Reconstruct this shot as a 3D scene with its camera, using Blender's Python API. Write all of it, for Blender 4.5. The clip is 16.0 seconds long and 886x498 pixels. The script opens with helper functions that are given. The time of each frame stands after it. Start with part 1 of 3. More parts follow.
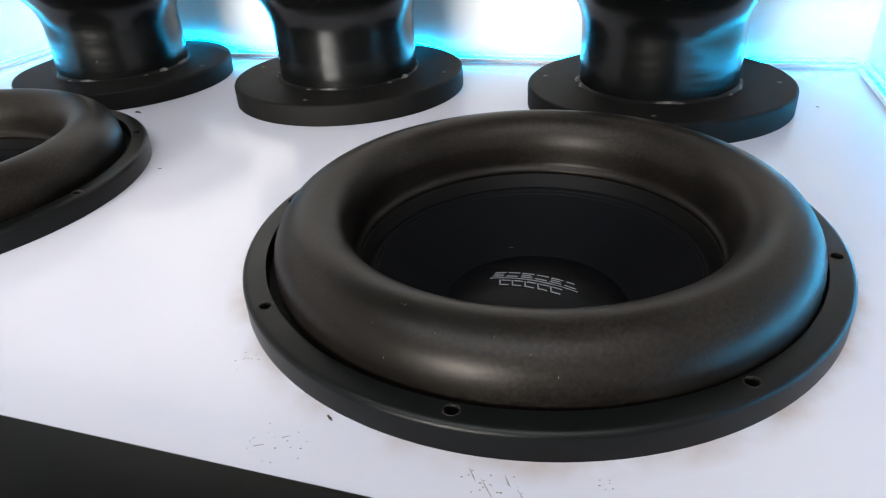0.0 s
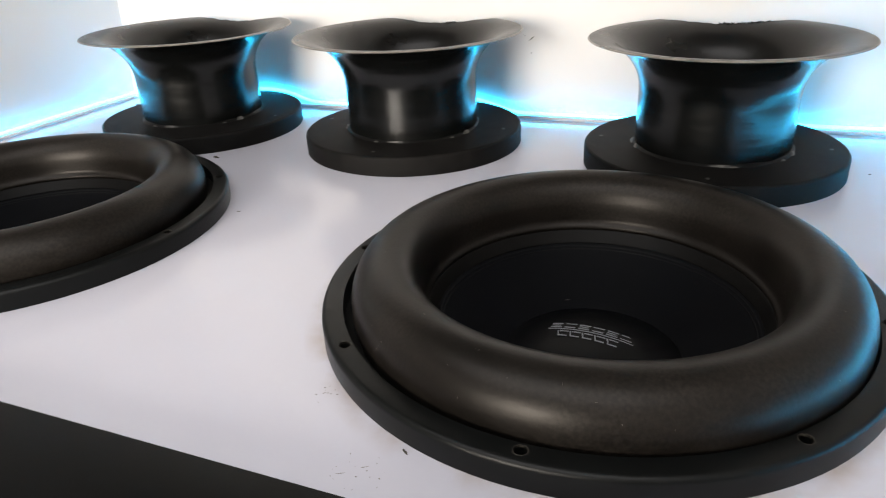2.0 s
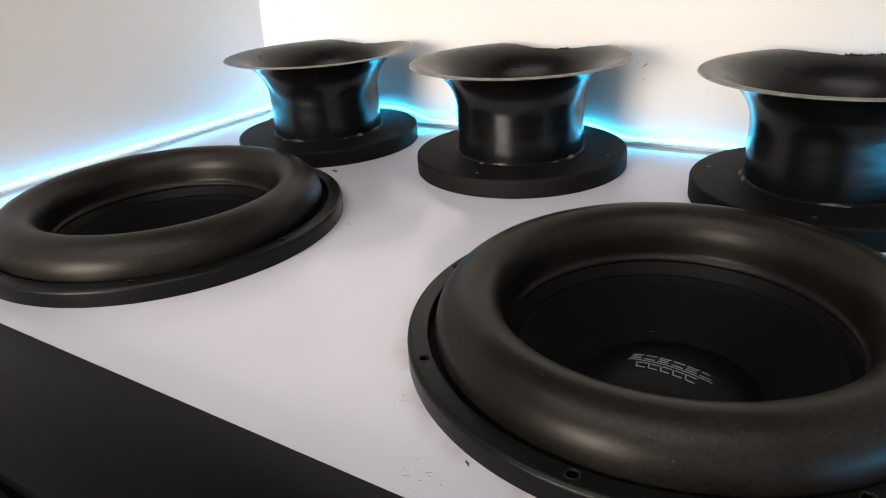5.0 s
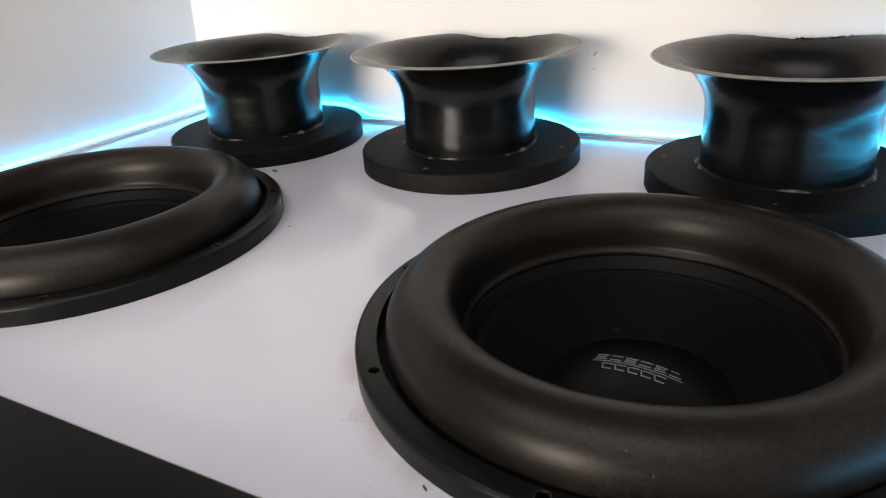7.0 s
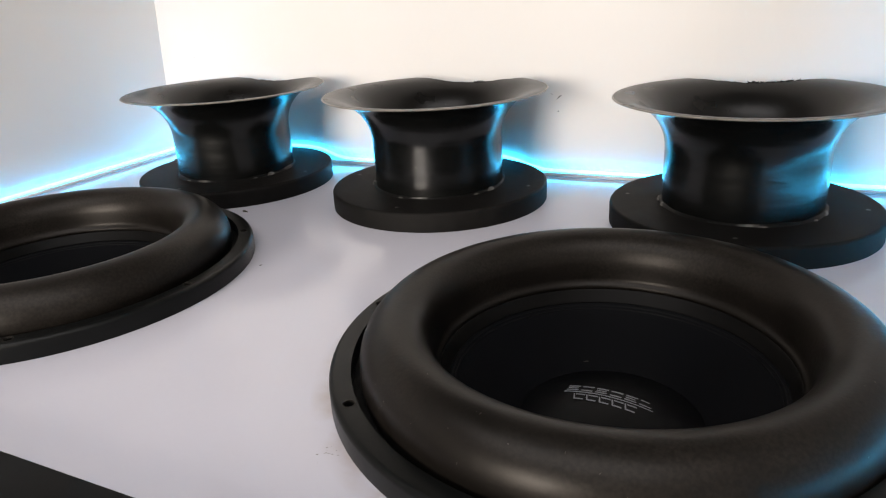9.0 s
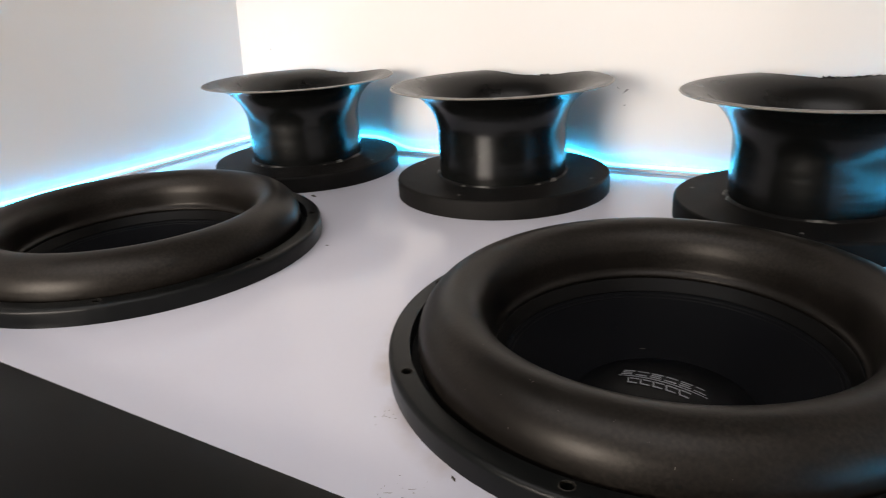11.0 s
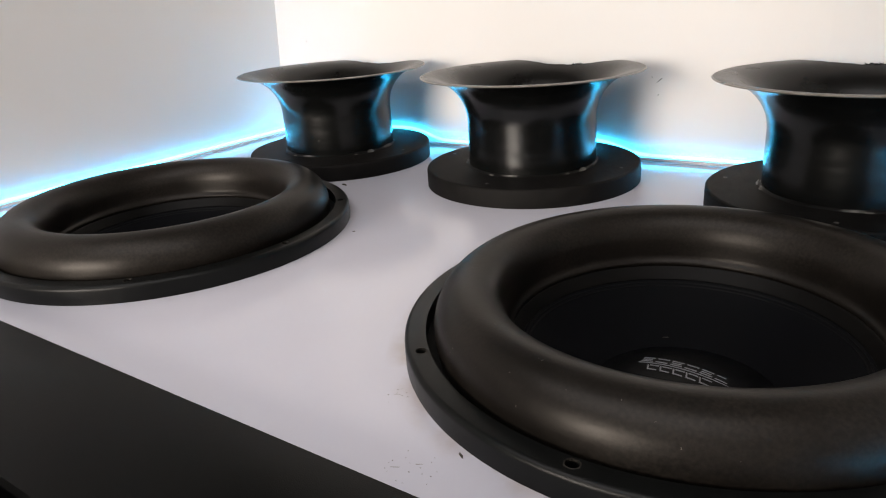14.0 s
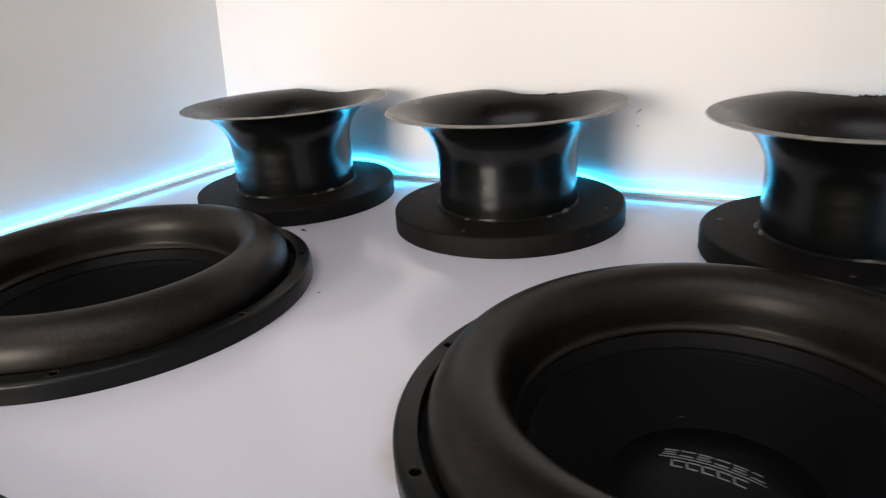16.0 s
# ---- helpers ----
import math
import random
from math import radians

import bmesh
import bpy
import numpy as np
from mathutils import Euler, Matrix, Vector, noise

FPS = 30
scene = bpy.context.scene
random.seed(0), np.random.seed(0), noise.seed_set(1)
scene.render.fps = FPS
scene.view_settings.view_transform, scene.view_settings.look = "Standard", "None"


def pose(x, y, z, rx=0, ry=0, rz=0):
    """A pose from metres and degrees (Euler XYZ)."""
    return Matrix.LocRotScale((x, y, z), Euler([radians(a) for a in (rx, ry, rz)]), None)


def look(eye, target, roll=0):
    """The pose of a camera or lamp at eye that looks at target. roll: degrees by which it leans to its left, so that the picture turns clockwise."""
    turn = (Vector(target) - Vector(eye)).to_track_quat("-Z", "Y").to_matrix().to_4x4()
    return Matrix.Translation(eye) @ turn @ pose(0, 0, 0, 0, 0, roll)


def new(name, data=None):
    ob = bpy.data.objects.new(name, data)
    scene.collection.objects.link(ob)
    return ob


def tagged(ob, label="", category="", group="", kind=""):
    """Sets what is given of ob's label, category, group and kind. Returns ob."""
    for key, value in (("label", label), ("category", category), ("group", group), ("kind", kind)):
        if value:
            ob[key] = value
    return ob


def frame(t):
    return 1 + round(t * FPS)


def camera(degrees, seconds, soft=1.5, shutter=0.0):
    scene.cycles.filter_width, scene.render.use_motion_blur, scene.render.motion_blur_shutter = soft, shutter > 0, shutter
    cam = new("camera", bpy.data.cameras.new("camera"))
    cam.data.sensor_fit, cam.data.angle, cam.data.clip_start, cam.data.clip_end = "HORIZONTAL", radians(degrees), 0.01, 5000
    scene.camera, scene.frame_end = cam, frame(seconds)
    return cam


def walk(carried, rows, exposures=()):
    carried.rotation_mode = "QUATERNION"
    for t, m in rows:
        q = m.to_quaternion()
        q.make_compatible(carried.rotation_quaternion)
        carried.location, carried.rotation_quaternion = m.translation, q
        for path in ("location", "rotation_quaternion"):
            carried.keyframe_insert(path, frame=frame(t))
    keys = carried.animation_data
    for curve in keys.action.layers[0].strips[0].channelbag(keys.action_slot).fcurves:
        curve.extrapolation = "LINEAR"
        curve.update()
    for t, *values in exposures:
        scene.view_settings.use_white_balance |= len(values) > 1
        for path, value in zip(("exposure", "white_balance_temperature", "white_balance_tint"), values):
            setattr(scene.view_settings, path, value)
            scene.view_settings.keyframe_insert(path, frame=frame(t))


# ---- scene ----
cam = camera(65.98, 16.0, soft=1.1, shutter=0.4)
# seconds, place in metres, turn in degrees
PATH = [
    (0.0, 0.0708, -0.4100, 0.2387, 60.120, 3.094, 16.678),
    (0.5, 0.0640, -0.3952, 0.2318, 60.643, 2.811, 13.793),
    (1.0, 0.0663, -0.4067, 0.2412, 63.735, 2.539, 12.657),
    (1.5, 0.0539, -0.4392, 0.2587, 64.064, 2.367, 15.686),
    (2.0, 0.0612, -0.4417, 0.2584, 64.044, 2.489, 20.604),
    (2.5, 0.0732, -0.4379, 0.2585, 64.212, 2.768, 24.563),
    (3.0, 0.0823, -0.4238, 0.2593, 64.149, 2.985, 28.130),
    (3.5, 0.0764, -0.4373, 0.2630, 64.206, 3.151, 30.047),
    (4.0, 0.0988, -0.4517, 0.2857, 65.448, 3.415, 31.226),
    (6.5, 0.0833, -0.4365, 0.2604, 65.608, 3.688, 30.820),
    (7.0, 0.0758, -0.4169, 0.2589, 65.314, 3.513, 26.759),
    (7.5, 0.0559, -0.3882, 0.2551, 65.562, 2.957, 25.384),
    (8.0, 0.0816, -0.4004, 0.2635, 68.449, 3.121, 23.960),
    (10.5, 0.0686, -0.4450, 0.2423, 68.997, 2.680, 24.828),
    (11.0, 0.0862, -0.4455, 0.2467, 69.196, 2.965, 29.564),
    (11.5, 0.0852, -0.4471, 0.2416, 69.324, 3.103, 33.119),
    (12.0, 0.1180, -0.4549, 0.2518, 69.427, 3.413, 34.610),
    (12.5, 0.0809, -0.4476, 0.2284, 69.390, 3.302, 34.932),
    (13.0, 0.0817, -0.4411, 0.2263, 69.309, 3.777, 34.472),
    (13.5, 0.0918, -0.4388, 0.2316, 69.214, 3.680, 33.686),
    (14.0, 0.1024, -0.4416, 0.2358, 69.207, 3.499, 33.030),
    (14.5, 0.1052, -0.4385, 0.2338, 69.221, 3.473, 32.202),
    (15.0, 0.0459, -0.4007, 0.2443, 68.906, 3.490, 31.225),
    (15.5, -0.0064, -0.3542, 0.2370, 69.093, 3.446, 30.104),
    (16.0, 0.0376, -0.3797, 0.2578, 69.535, 3.687, 28.661),
]
walk(cam, [(t, pose(*p)) for t, *p in PATH],
     [(0.0, 0.42, 6350, 7), (0.5, 0.54, 6380, 7), (1.0, 0.60, 6400, 7), (1.5, 0.34, 6450, 7), (2.0, 0.10, 6800, 9), (2.5, 0.06, 6950, 10),
      (3.5, 0.01, 7150, 11), (6.5, -0.15, 6900, 11), (8.0, -0.17, 6850, 11), (11.0, -0.16, 6950, 12), (12.5, -0.16, 7000, 12), (16.0, -0.28, 6800, 12)])

# ---- light ----
world = bpy.data.worlds.new("sky")
scene.world = world
world.use_nodes = True
wn = world.node_tree.nodes
sky = wn.new("ShaderNodeTexSky")
sky.sky_type, sky.sun_disc = "NISHITA", False
sky.sun_elevation, sky.sun_rotation = radians(40), radians(200)
world.node_tree.links.new(sky.outputs[0], wn["Background"].inputs[0])
wn["Background"].inputs[1].default_value = 0.06


def area_lamp(name, eye, target, size_x, size_y, watts, colour):
    data = bpy.data.lights.new(name, "AREA")
    data.shape, data.size, data.size_y, data.energy, data.color = "RECTANGLE", size_x, size_y, watts, colour
    ob = new(name, data)
    ob.matrix_world = look(eye, target)
    return ob


# daylight from outside, through the open hatch behind the camera
area_lamp("hatch_daylight", (-0.50, -3.00, 0.52), (-0.45, 0.0, 0.15), 1.60, 0.95, 132, (1.0, 0.935, 0.865))
# weaker soft fill, added under the closed roof panel to lift walls and shadows
area_lamp("overhead_fill", (-0.05, -0.80, 1.27), (-0.05, -0.70, 0.0), 1.9, 1.20, 21.0, (0.96, 0.96, 1.0))


# ---- materials ----
def material(name, colour, rough, dark=0.85, scale=30.0, fine=900.0, bump=0.05, metal=0.0, rough_var=0.08, spec=0.5, coat=0.0,
             stretch=(1, 1, 1), low=0.35, high=0.68, round_grain=0.0, dust=None,
             speckle=0.35, tint=(1, 1, 1), dents=0.0, stain=None):
    """A surface with mottling at two scales, fine relief and uneven gloss."""
    m = bpy.data.materials.new(name)
    m.use_nodes = True
    n, l = m.node_tree.nodes, m.node_tree.links
    b = n["Principled BSDF"]
    co = n.new("ShaderNodeTexCoord")
    mp = n.new("ShaderNodeMapping")
    mp.inputs["Scale"].default_value = stretch
    if round_grain:
        # streaks that run round the axis of a turned piece
        sep, comb = n.new("ShaderNodeSeparateXYZ"), n.new("ShaderNodeCombineXYZ")
        rad, ang, sq = n.new("ShaderNodeMath"), n.new("ShaderNodeMath"), n.new("ShaderNodeVectorMath")
        flat = n.new("ShaderNodeVectorMath")
        flat.operation, sq.operation, ang.operation, rad.operation = "MULTIPLY", "LENGTH", "ARCTAN2", "MULTIPLY"
        flat.inputs[1].default_value = (1, 1, 0)
        rad.inputs[1].default_value = round_grain
        l.new(co.outputs["Object"], sep.inputs[0])
        l.new(co.outputs["Object"], flat.inputs[0])
        l.new(flat.outputs[0], sq.inputs[0])
        l.new(sq.outputs["Value"], rad.inputs[0])
        l.new(sep.outputs[1], ang.inputs[0])
        l.new(sep.outputs[0], ang.inputs[1])
        zed = n.new("ShaderNodeMath")
        zed.operation = "MULTIPLY"
        zed.inputs[1].default_value = round_grain
        l.new(sep.outputs[2], zed.inputs[0])
        turn = n.new("ShaderNodeMath")
        turn.operation = "MULTIPLY"
        turn.inputs[1].default_value = 0.16
        l.new(ang.outputs[0], turn.inputs[0])
        for k, src in enumerate((rad, turn, zed)):
            l.new(src.outputs[0], comb.inputs[k])
        l.new(comb.outputs[0], mp.inputs[0])
    else:
        l.new(co.outputs["Object"], mp.inputs[0])
    big, small = n.new("ShaderNodeTexNoise"), n.new("ShaderNodeTexNoise")
    for t, s, d in ((big, scale, 6), (small, fine, 3)):
        t.inputs["Scale"].default_value, t.inputs["Detail"].default_value = s, d
        l.new(mp.outputs[0], t.inputs["Vector"])
    mix = n.new("ShaderNodeMix")
    mix.data_type = "RGBA"
    mix.inputs[6].default_value = (*[c * dark for c in colour], 1)
    mix.inputs[7].default_value = (*colour, 1)
    add = n.new("ShaderNodeMath")
    add.operation = "MULTIPLY_ADD"
    add.inputs[1].default_value, add.inputs[2].default_value = speckle, 0.0
    l.new(small.outputs[0], add.inputs[0])
    sm = n.new("ShaderNodeMapRange")
    sm.inputs[1].default_value, sm.inputs[2].default_value = low, high
    l.new(big.outputs[0], sm.inputs[0])
    l.new(sm.outputs[0], add.inputs[2])
    l.new(add.outputs[0], mix.inputs[0])
    colour_out = mix.outputs[2]
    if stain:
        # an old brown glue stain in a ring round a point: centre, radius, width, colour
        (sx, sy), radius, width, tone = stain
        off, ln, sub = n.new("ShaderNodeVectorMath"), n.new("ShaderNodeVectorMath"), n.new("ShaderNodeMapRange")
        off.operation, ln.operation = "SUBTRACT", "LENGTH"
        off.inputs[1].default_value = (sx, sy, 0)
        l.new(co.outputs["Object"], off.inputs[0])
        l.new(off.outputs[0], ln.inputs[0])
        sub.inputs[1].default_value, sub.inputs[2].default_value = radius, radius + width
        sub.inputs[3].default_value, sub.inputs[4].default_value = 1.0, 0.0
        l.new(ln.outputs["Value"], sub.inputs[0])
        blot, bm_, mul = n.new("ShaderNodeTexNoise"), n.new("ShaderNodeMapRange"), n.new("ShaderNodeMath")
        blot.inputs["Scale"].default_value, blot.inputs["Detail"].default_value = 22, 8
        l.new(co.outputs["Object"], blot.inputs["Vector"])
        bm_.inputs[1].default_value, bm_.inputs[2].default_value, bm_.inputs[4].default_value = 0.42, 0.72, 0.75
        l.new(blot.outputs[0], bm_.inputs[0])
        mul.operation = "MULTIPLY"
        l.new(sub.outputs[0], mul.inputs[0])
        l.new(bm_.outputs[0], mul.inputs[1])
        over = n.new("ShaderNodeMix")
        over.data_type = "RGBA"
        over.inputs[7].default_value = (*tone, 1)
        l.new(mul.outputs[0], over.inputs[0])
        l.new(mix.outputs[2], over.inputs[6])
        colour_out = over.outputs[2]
    rough_more = None
    if dust:
        # handling dust in soft patches, broken up by fine grain
        patch, grain = n.new("ShaderNodeTexNoise"), n.new("ShaderNodeTexNoise")
        patch.inputs["Scale"].default_value, patch.inputs["Detail"].default_value = 13, 7
        grain.inputs["Scale"].default_value, grain.inputs["Detail"].default_value = 420, 5
        pr, gr, cover, veil = n.new("ShaderNodeMapRange"), n.new("ShaderNodeMapRange"), n.new("ShaderNodeMath"), n.new("ShaderNodeMix")
        for src, rng_ in ((patch, pr), (grain, gr)):
            l.new(co.outputs["Object"], src.inputs["Vector"])
            l.new(src.outputs[0], rng_.inputs[0])
        pr.inputs[1].default_value, pr.inputs[2].default_value, pr.inputs[3].default_value = 0.40, 0.66, 0.15
        gr.inputs[1].default_value, gr.inputs[2].default_value, gr.inputs[3].default_value = 0.36, 0.66, 0.10
        cover.operation, veil.data_type = "MULTIPLY", "RGBA"
        l.new(pr.outputs[0], cover.inputs[0])
        l.new(gr.outputs[0], cover.inputs[1])
        l.new(cover.outputs[0], veil.inputs[0])
        l.new(colour_out, veil.inputs[6])
        veil.inputs[7].default_value = (*dust, 1)
        colour_out, rough_more = veil.outputs[2], cover.outputs[0]
    l.new(colour_out, b.inputs["Base Color"])
    b.inputs["Specular Tint"].default_value = (*tint, 1)
    rr = n.new("ShaderNodeMapRange")
    rr.inputs[3].default_value, rr.inputs[4].default_value = rough - rough_var, rough + rough_var
    l.new(big.outputs[0], rr.inputs[0])
    l.new(rr.outputs[0], b.inputs["Roughness"])
    if rough_more:
        dull = n.new("ShaderNodeMath")
        dull.operation, dull.inputs[1].default_value = "MULTIPLY_ADD", 0.10
        l.new(rough_more, dull.inputs[0])
        l.new(rr.outputs[0], dull.inputs[2])
        l.new(dull.outputs[0], b.inputs["Roughness"])
    b.inputs["Metallic"].default_value = metal
    b.inputs["Specular IOR Level"].default_value = spec
    b.inputs["Coat Weight"].default_value = coat
    bp = n.new("ShaderNodeBump")
    bp.inputs["Strength"].default_value, bp.inputs["Distance"].default_value = bump, 0.001
    l.new(small.outputs[0], bp.inputs["Height"])
    if round_grain:
        grit, b3 = n.new("ShaderNodeTexNoise"), n.new("ShaderNodeBump")
        grit.inputs["Scale"].default_value, grit.inputs["Detail"].default_value = 480, 5
        l.new(co.outputs["Object"], grit.inputs["Vector"])
        b3.inputs["Strength"].default_value, b3.inputs["Distance"].default_value = 0.08, 0.0008
        l.new(grit.outputs[0], b3.inputs["Height"])
        l.new(b3.outputs[0], bp.inputs["Normal"])
    if dents:
        wave, b2 = n.new("ShaderNodeTexNoise"), n.new("ShaderNodeBump")
        wave.inputs["Scale"].default_value, wave.inputs["Detail"].default_value = 16, 2
        squash = n.new("ShaderNodeMapping")
        squash.inputs["Scale"].default_value = (0.5, 0.5, 4.2)
        l.new(co.outputs["Object"], squash.inputs[0])
        l.new(squash.outputs[0], wave.inputs["Vector"])
        b2.inputs["Strength"].default_value, b2.inputs["Distance"].default_value = 1.0, dents
        l.new(wave.outputs[0], b2.inputs["Height"])
        l.new(b2.outputs[0], bp.inputs["Normal"])
    l.new(bp.outputs[0], b.inputs["Normal"])
    return m


def glowing(name, colour, strength):
    m = bpy.data.materials.new(name)
    m.use_nodes = True
    b = m.node_tree.nodes["Principled BSDF"]
    b.inputs["Base Color"].default_value = (0.8, 0.8, 0.8, 1)
    b.inputs["Emission Color"].default_value = (*colour, 1)
    b.inputs["Emission Strength"].default_value = strength
    return m


WHITE = material("white_gloss_panel", (0.69, 0.682, 0.76), 0.14, dark=0.955, scale=5, fine=300, bump=0.02, rough_var=0.06,
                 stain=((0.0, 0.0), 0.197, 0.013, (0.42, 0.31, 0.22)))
WALL_WHITE = material("white_wall_panel", (0.81, 0.79, 0.772), 0.45, dark=0.965, scale=3, fine=200, bump=0.015, rough_var=0.04)
TRIM_WHITE = material("white_channel", (0.75, 0.75, 0.75), 0.35, dark=0.9, scale=40)
RUBBER = material("brown_black_rubber", (0.0056, 0.0046, 0.0039), 0.35, dark=0.38, scale=9, fine=60, bump=0.12, rough_var=0.09, spec=0.235, round_grain=3.0, tint=(1.0, 0.94, 0.88), dust=(0.0178, 0.0148, 0.0123))
RING_BLACK = material("painted_black_ring", (0.0036, 0.0042, 0.0041), 0.34, dark=0.7, scale=40, fine=1800, bump=0.12, spec=0.20)
FLANGE_BLACK = material("dark_rubber_flange", (0.0032, 0.0029, 0.0026), 0.44, dark=0.6, scale=25, fine=900, bump=0.12, spec=0.12)
CONE_BLACK = material("black_cone", (0.0016, 0.0020, 0.0032), 0.60, dark=0.7, scale=30, fine=2500, bump=0.2, spec=0.10)
CAP_BLACK = material("black_dust_cap", (0.0025, 0.0026, 0.0032), 0.45, dark=0.8, scale=20, fine=2500, bump=0.1, spec=0.16)
BASE_BLACK = material("flat_black_board", (0.0064, 0.0056, 0.0049), 0.62, dark=0.5, scale=60, fine=1500, bump=0.3, spec=0.16)
PIPE_BLACK = material("black_pipe_plastic", (0.0040, 0.0043, 0.0041), 0.23, dark=0.7, scale=25, fine=700, bump=0.05, rough_var=0.06, spec=0.40, dents=0.0006)
FLARE_BLACK = material("black_flare_plastic", (0.0052, 0.0046, 0.0040), 0.30, dark=0.6, scale=30, fine=1100, bump=0.08, spec=0.30)
# pale lip colour: some wear, plus the highlight along the sharp edge painted in
LIP_WORN_GLINT = material("worn_flare_edge_glint", (0.26, 0.235, 0.205), 0.30, dark=0.5, scale=60, fine=600, bump=0.2)
GLUE = material("dried_glue", (0.17, 0.165, 0.155), 0.45, dark=0.03, scale=45, fine=400, bump=0.4, low=0.56, high=0.72, speckle=0.0, spec=0.15)
GLUE_PALE = material("pale_dried_glue", (0.17, 0.163, 0.150), 0.5, dark=0.15, scale=160, fine=600, bump=0.5, low=0.40, high=0.62)
LEDGE_BLACK = material("satin_black_ledge", (0.0022, 0.0023, 0.0025), 0.36, dark=0.7, scale=12, fine=1600, bump=0.15, spec=0.12)
PRINT = material("pale_grey_print", (0.30, 0.31, 0.335), 0.5, dark=0.7, scale=300)
DIRT = material("dark_dirt", (0.07, 0.06, 0.05), 0.8, scale=300)
SCUFF = material("grey_scuff", (0.34, 0.32, 0.31), 0.7, scale=300)
STITCH = material("black_thread", (0.0020, 0.0023, 0.0033), 0.6, dark=0.3, scale=900, fine=2500, spec=0.2)
LINT = material("pale_lint", (0.13, 0.115, 0.10), 0.7, scale=300)
SCREW_DARK = material("dark_screw_hole", (0.004, 0.004, 0.004), 0.7, spec=0.2)
SCREW_WORN = material("worn_screw_head", (0.14, 0.13, 0.12), 0.5, dark=0.08, scale=420, metal=0.3)
CHIPPED = material("chipped_paint_edge", (0.030, 0.026, 0.021), 0.5, dark=0.15, scale=260, fine=900, bump=0.4, spec=0.3)
SHELL = material("grey_unseen_shell", (0.43, 0.425, 0.42), 0.8, dark=0.85, scale=6, fine=300, bump=0.2)
LED = glowing("cyan_led", (0.008, 0.50, 1.0), 25.0)


# ---- mesh helpers ----
def mesh_of(name, bm, mat, smooth=True):
    bmesh.ops.recalc_face_normals(bm, faces=bm.faces)
    me = bpy.data.meshes.new(name)
    bm.to_mesh(me)
    bm.free()
    for p in me.polygons:
        p.use_smooth = smooth
    if smooth:
        me.set_sharp_from_angle(angle=radians(38))
    me.materials.append(mat)
    return me


def part(name, bm, mat, parent=None, label="", smooth=True):
    ob = new(name, mesh_of(name, bm, mat, smooth))
    ob.parent = parent
    return tagged(ob, label)


def thing(name, place, label, category, group="", kind=""):
    ob = new(name)
    ob.matrix_world = Matrix.Translation(place)
    return tagged(ob, label, category, group, kind)


def sweep_round(bm, rows, closed=False):
    """Skin between rows of points, each row a full turn."""
    verts = [[bm.verts.new(p) for p in row] for row in rows]
    pairs = list(zip(verts, verts[1:])) + ([(verts[-1], verts[0])] if closed else [])
    for a, b in pairs:
        for i in range(len(a)):
            j = (i + 1) % len(a)
            bm.faces.new((a[i], a[j], b[j], b[i]))
    return verts


def lathe(profile, steps=128, closed=False, cap=False, cut=None):
    bm = bmesh.new()
    rows = []
    for r, z in profile:
        row = []
        for i in range(steps):
            a = 2 * math.pi * i / steps
            x, y = r * math.cos(a), r * math.sin(a)
            row.append((x, y if cut is None else min(y, cut), z))
        rows.append(row)
    verts = sweep_round(bm, rows, closed)
    if cap:
        bm.faces.new(verts[-1])
    return bm


def box(bm, x0, x1, y0, y1, z0, z1, bevel=0.0):
    made = bmesh.ops.create_cube(bm, size=1)["verts"]
    for v in made:
        v.co = ((x0 + x1) / 2 + v.co.x * (x1 - x0), (y0 + y1) / 2 + v.co.y * (y1 - y0), (z0 + z1) / 2 + v.co.z * (z1 - z0))
    if bevel:
        edges = list({e for v in made for e in v.link_edges})
        bmesh.ops.bevel(bm, geom=edges, offset=bevel, segments=2, affect="EDGES", profile=0.5)
    return bm


def loop(bm, cx, cy, r, z, steps):
    vs = [bm.verts.new((cx + r * math.cos(2 * math.pi * i / steps), cy + r * math.sin(2 * math.pi * i / steps), z)) for i in range(steps)]
    return vs, [bm.edges.new((vs[i], vs[(i + 1) % steps])) for i in range(steps)]


def wall_of(bm, vs, depth):
    low = [bm.verts.new((v.co.x, v.co.y, v.co.z - depth)) for v in vs]
    for i in range(len(vs)):
        j = (i + 1) % len(vs)
        bm.faces.new((vs[i], vs[j], low[j], low[i]))
    return low


# ---- plan ----
SUB_R, SUB_L = (0.0, 0.0), (-0.5593, -0.0029)
PORTS = ((-0.6082, 0.3384), (-0.2840, 0.3409), (0.0718, 0.3380))
WALL_Y, WALL_LEFT, WALL_RIGHT = 0.482, -0.887, 0.304
FRONT = -0.2365   # front edge of the baffle at x = -0.1; the ledge lies a little askew
ASKEW = -0.0100
LEDGE_H = 0.013


def front(x):
    return FRONT + ASKEW * (x + 0.1)


RING_H, RING_R = 0.0170, 0.1952

# ---- the white baffle, with a round cut-out under every driver and port ----
bm = bmesh.new()
x0, x1, y1 = WALL_LEFT - 0.03, WALL_RIGHT + 0.03, WALL_Y + 0.03
cs = [bm.verts.new(p) for p in ((x0, front(x0), 0), (x1, front(x1), 0), (x1, y1, 0), (x0, y1, 0))]
edges = [bm.edges.new((cs[i], cs[(i + 1) % 4])) for i in range(4)]
rims = [cs]
for c, r in ((SUB_R, 0.181), (SUB_L, 0.181), *((p, 0.079) for p in PORTS)):
    vs, es = loop(bm, c[0], c[1], r, 0, 64)
    edges += es
    rims.append(vs)
bmesh.ops.triangle_fill(bm, edges=edges, use_beauty=True, normal=(0, 0, 1))
for vs in rims:
    wall_of(bm, vs, 0.018)
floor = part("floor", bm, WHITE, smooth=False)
tagged(floor, "glossy white baffle board with scuffs and smudges", "baffle board", kind="structure")

# ---- walls round the baffle ----
SEAM, PANEL_TURN = 0.026, 2.4


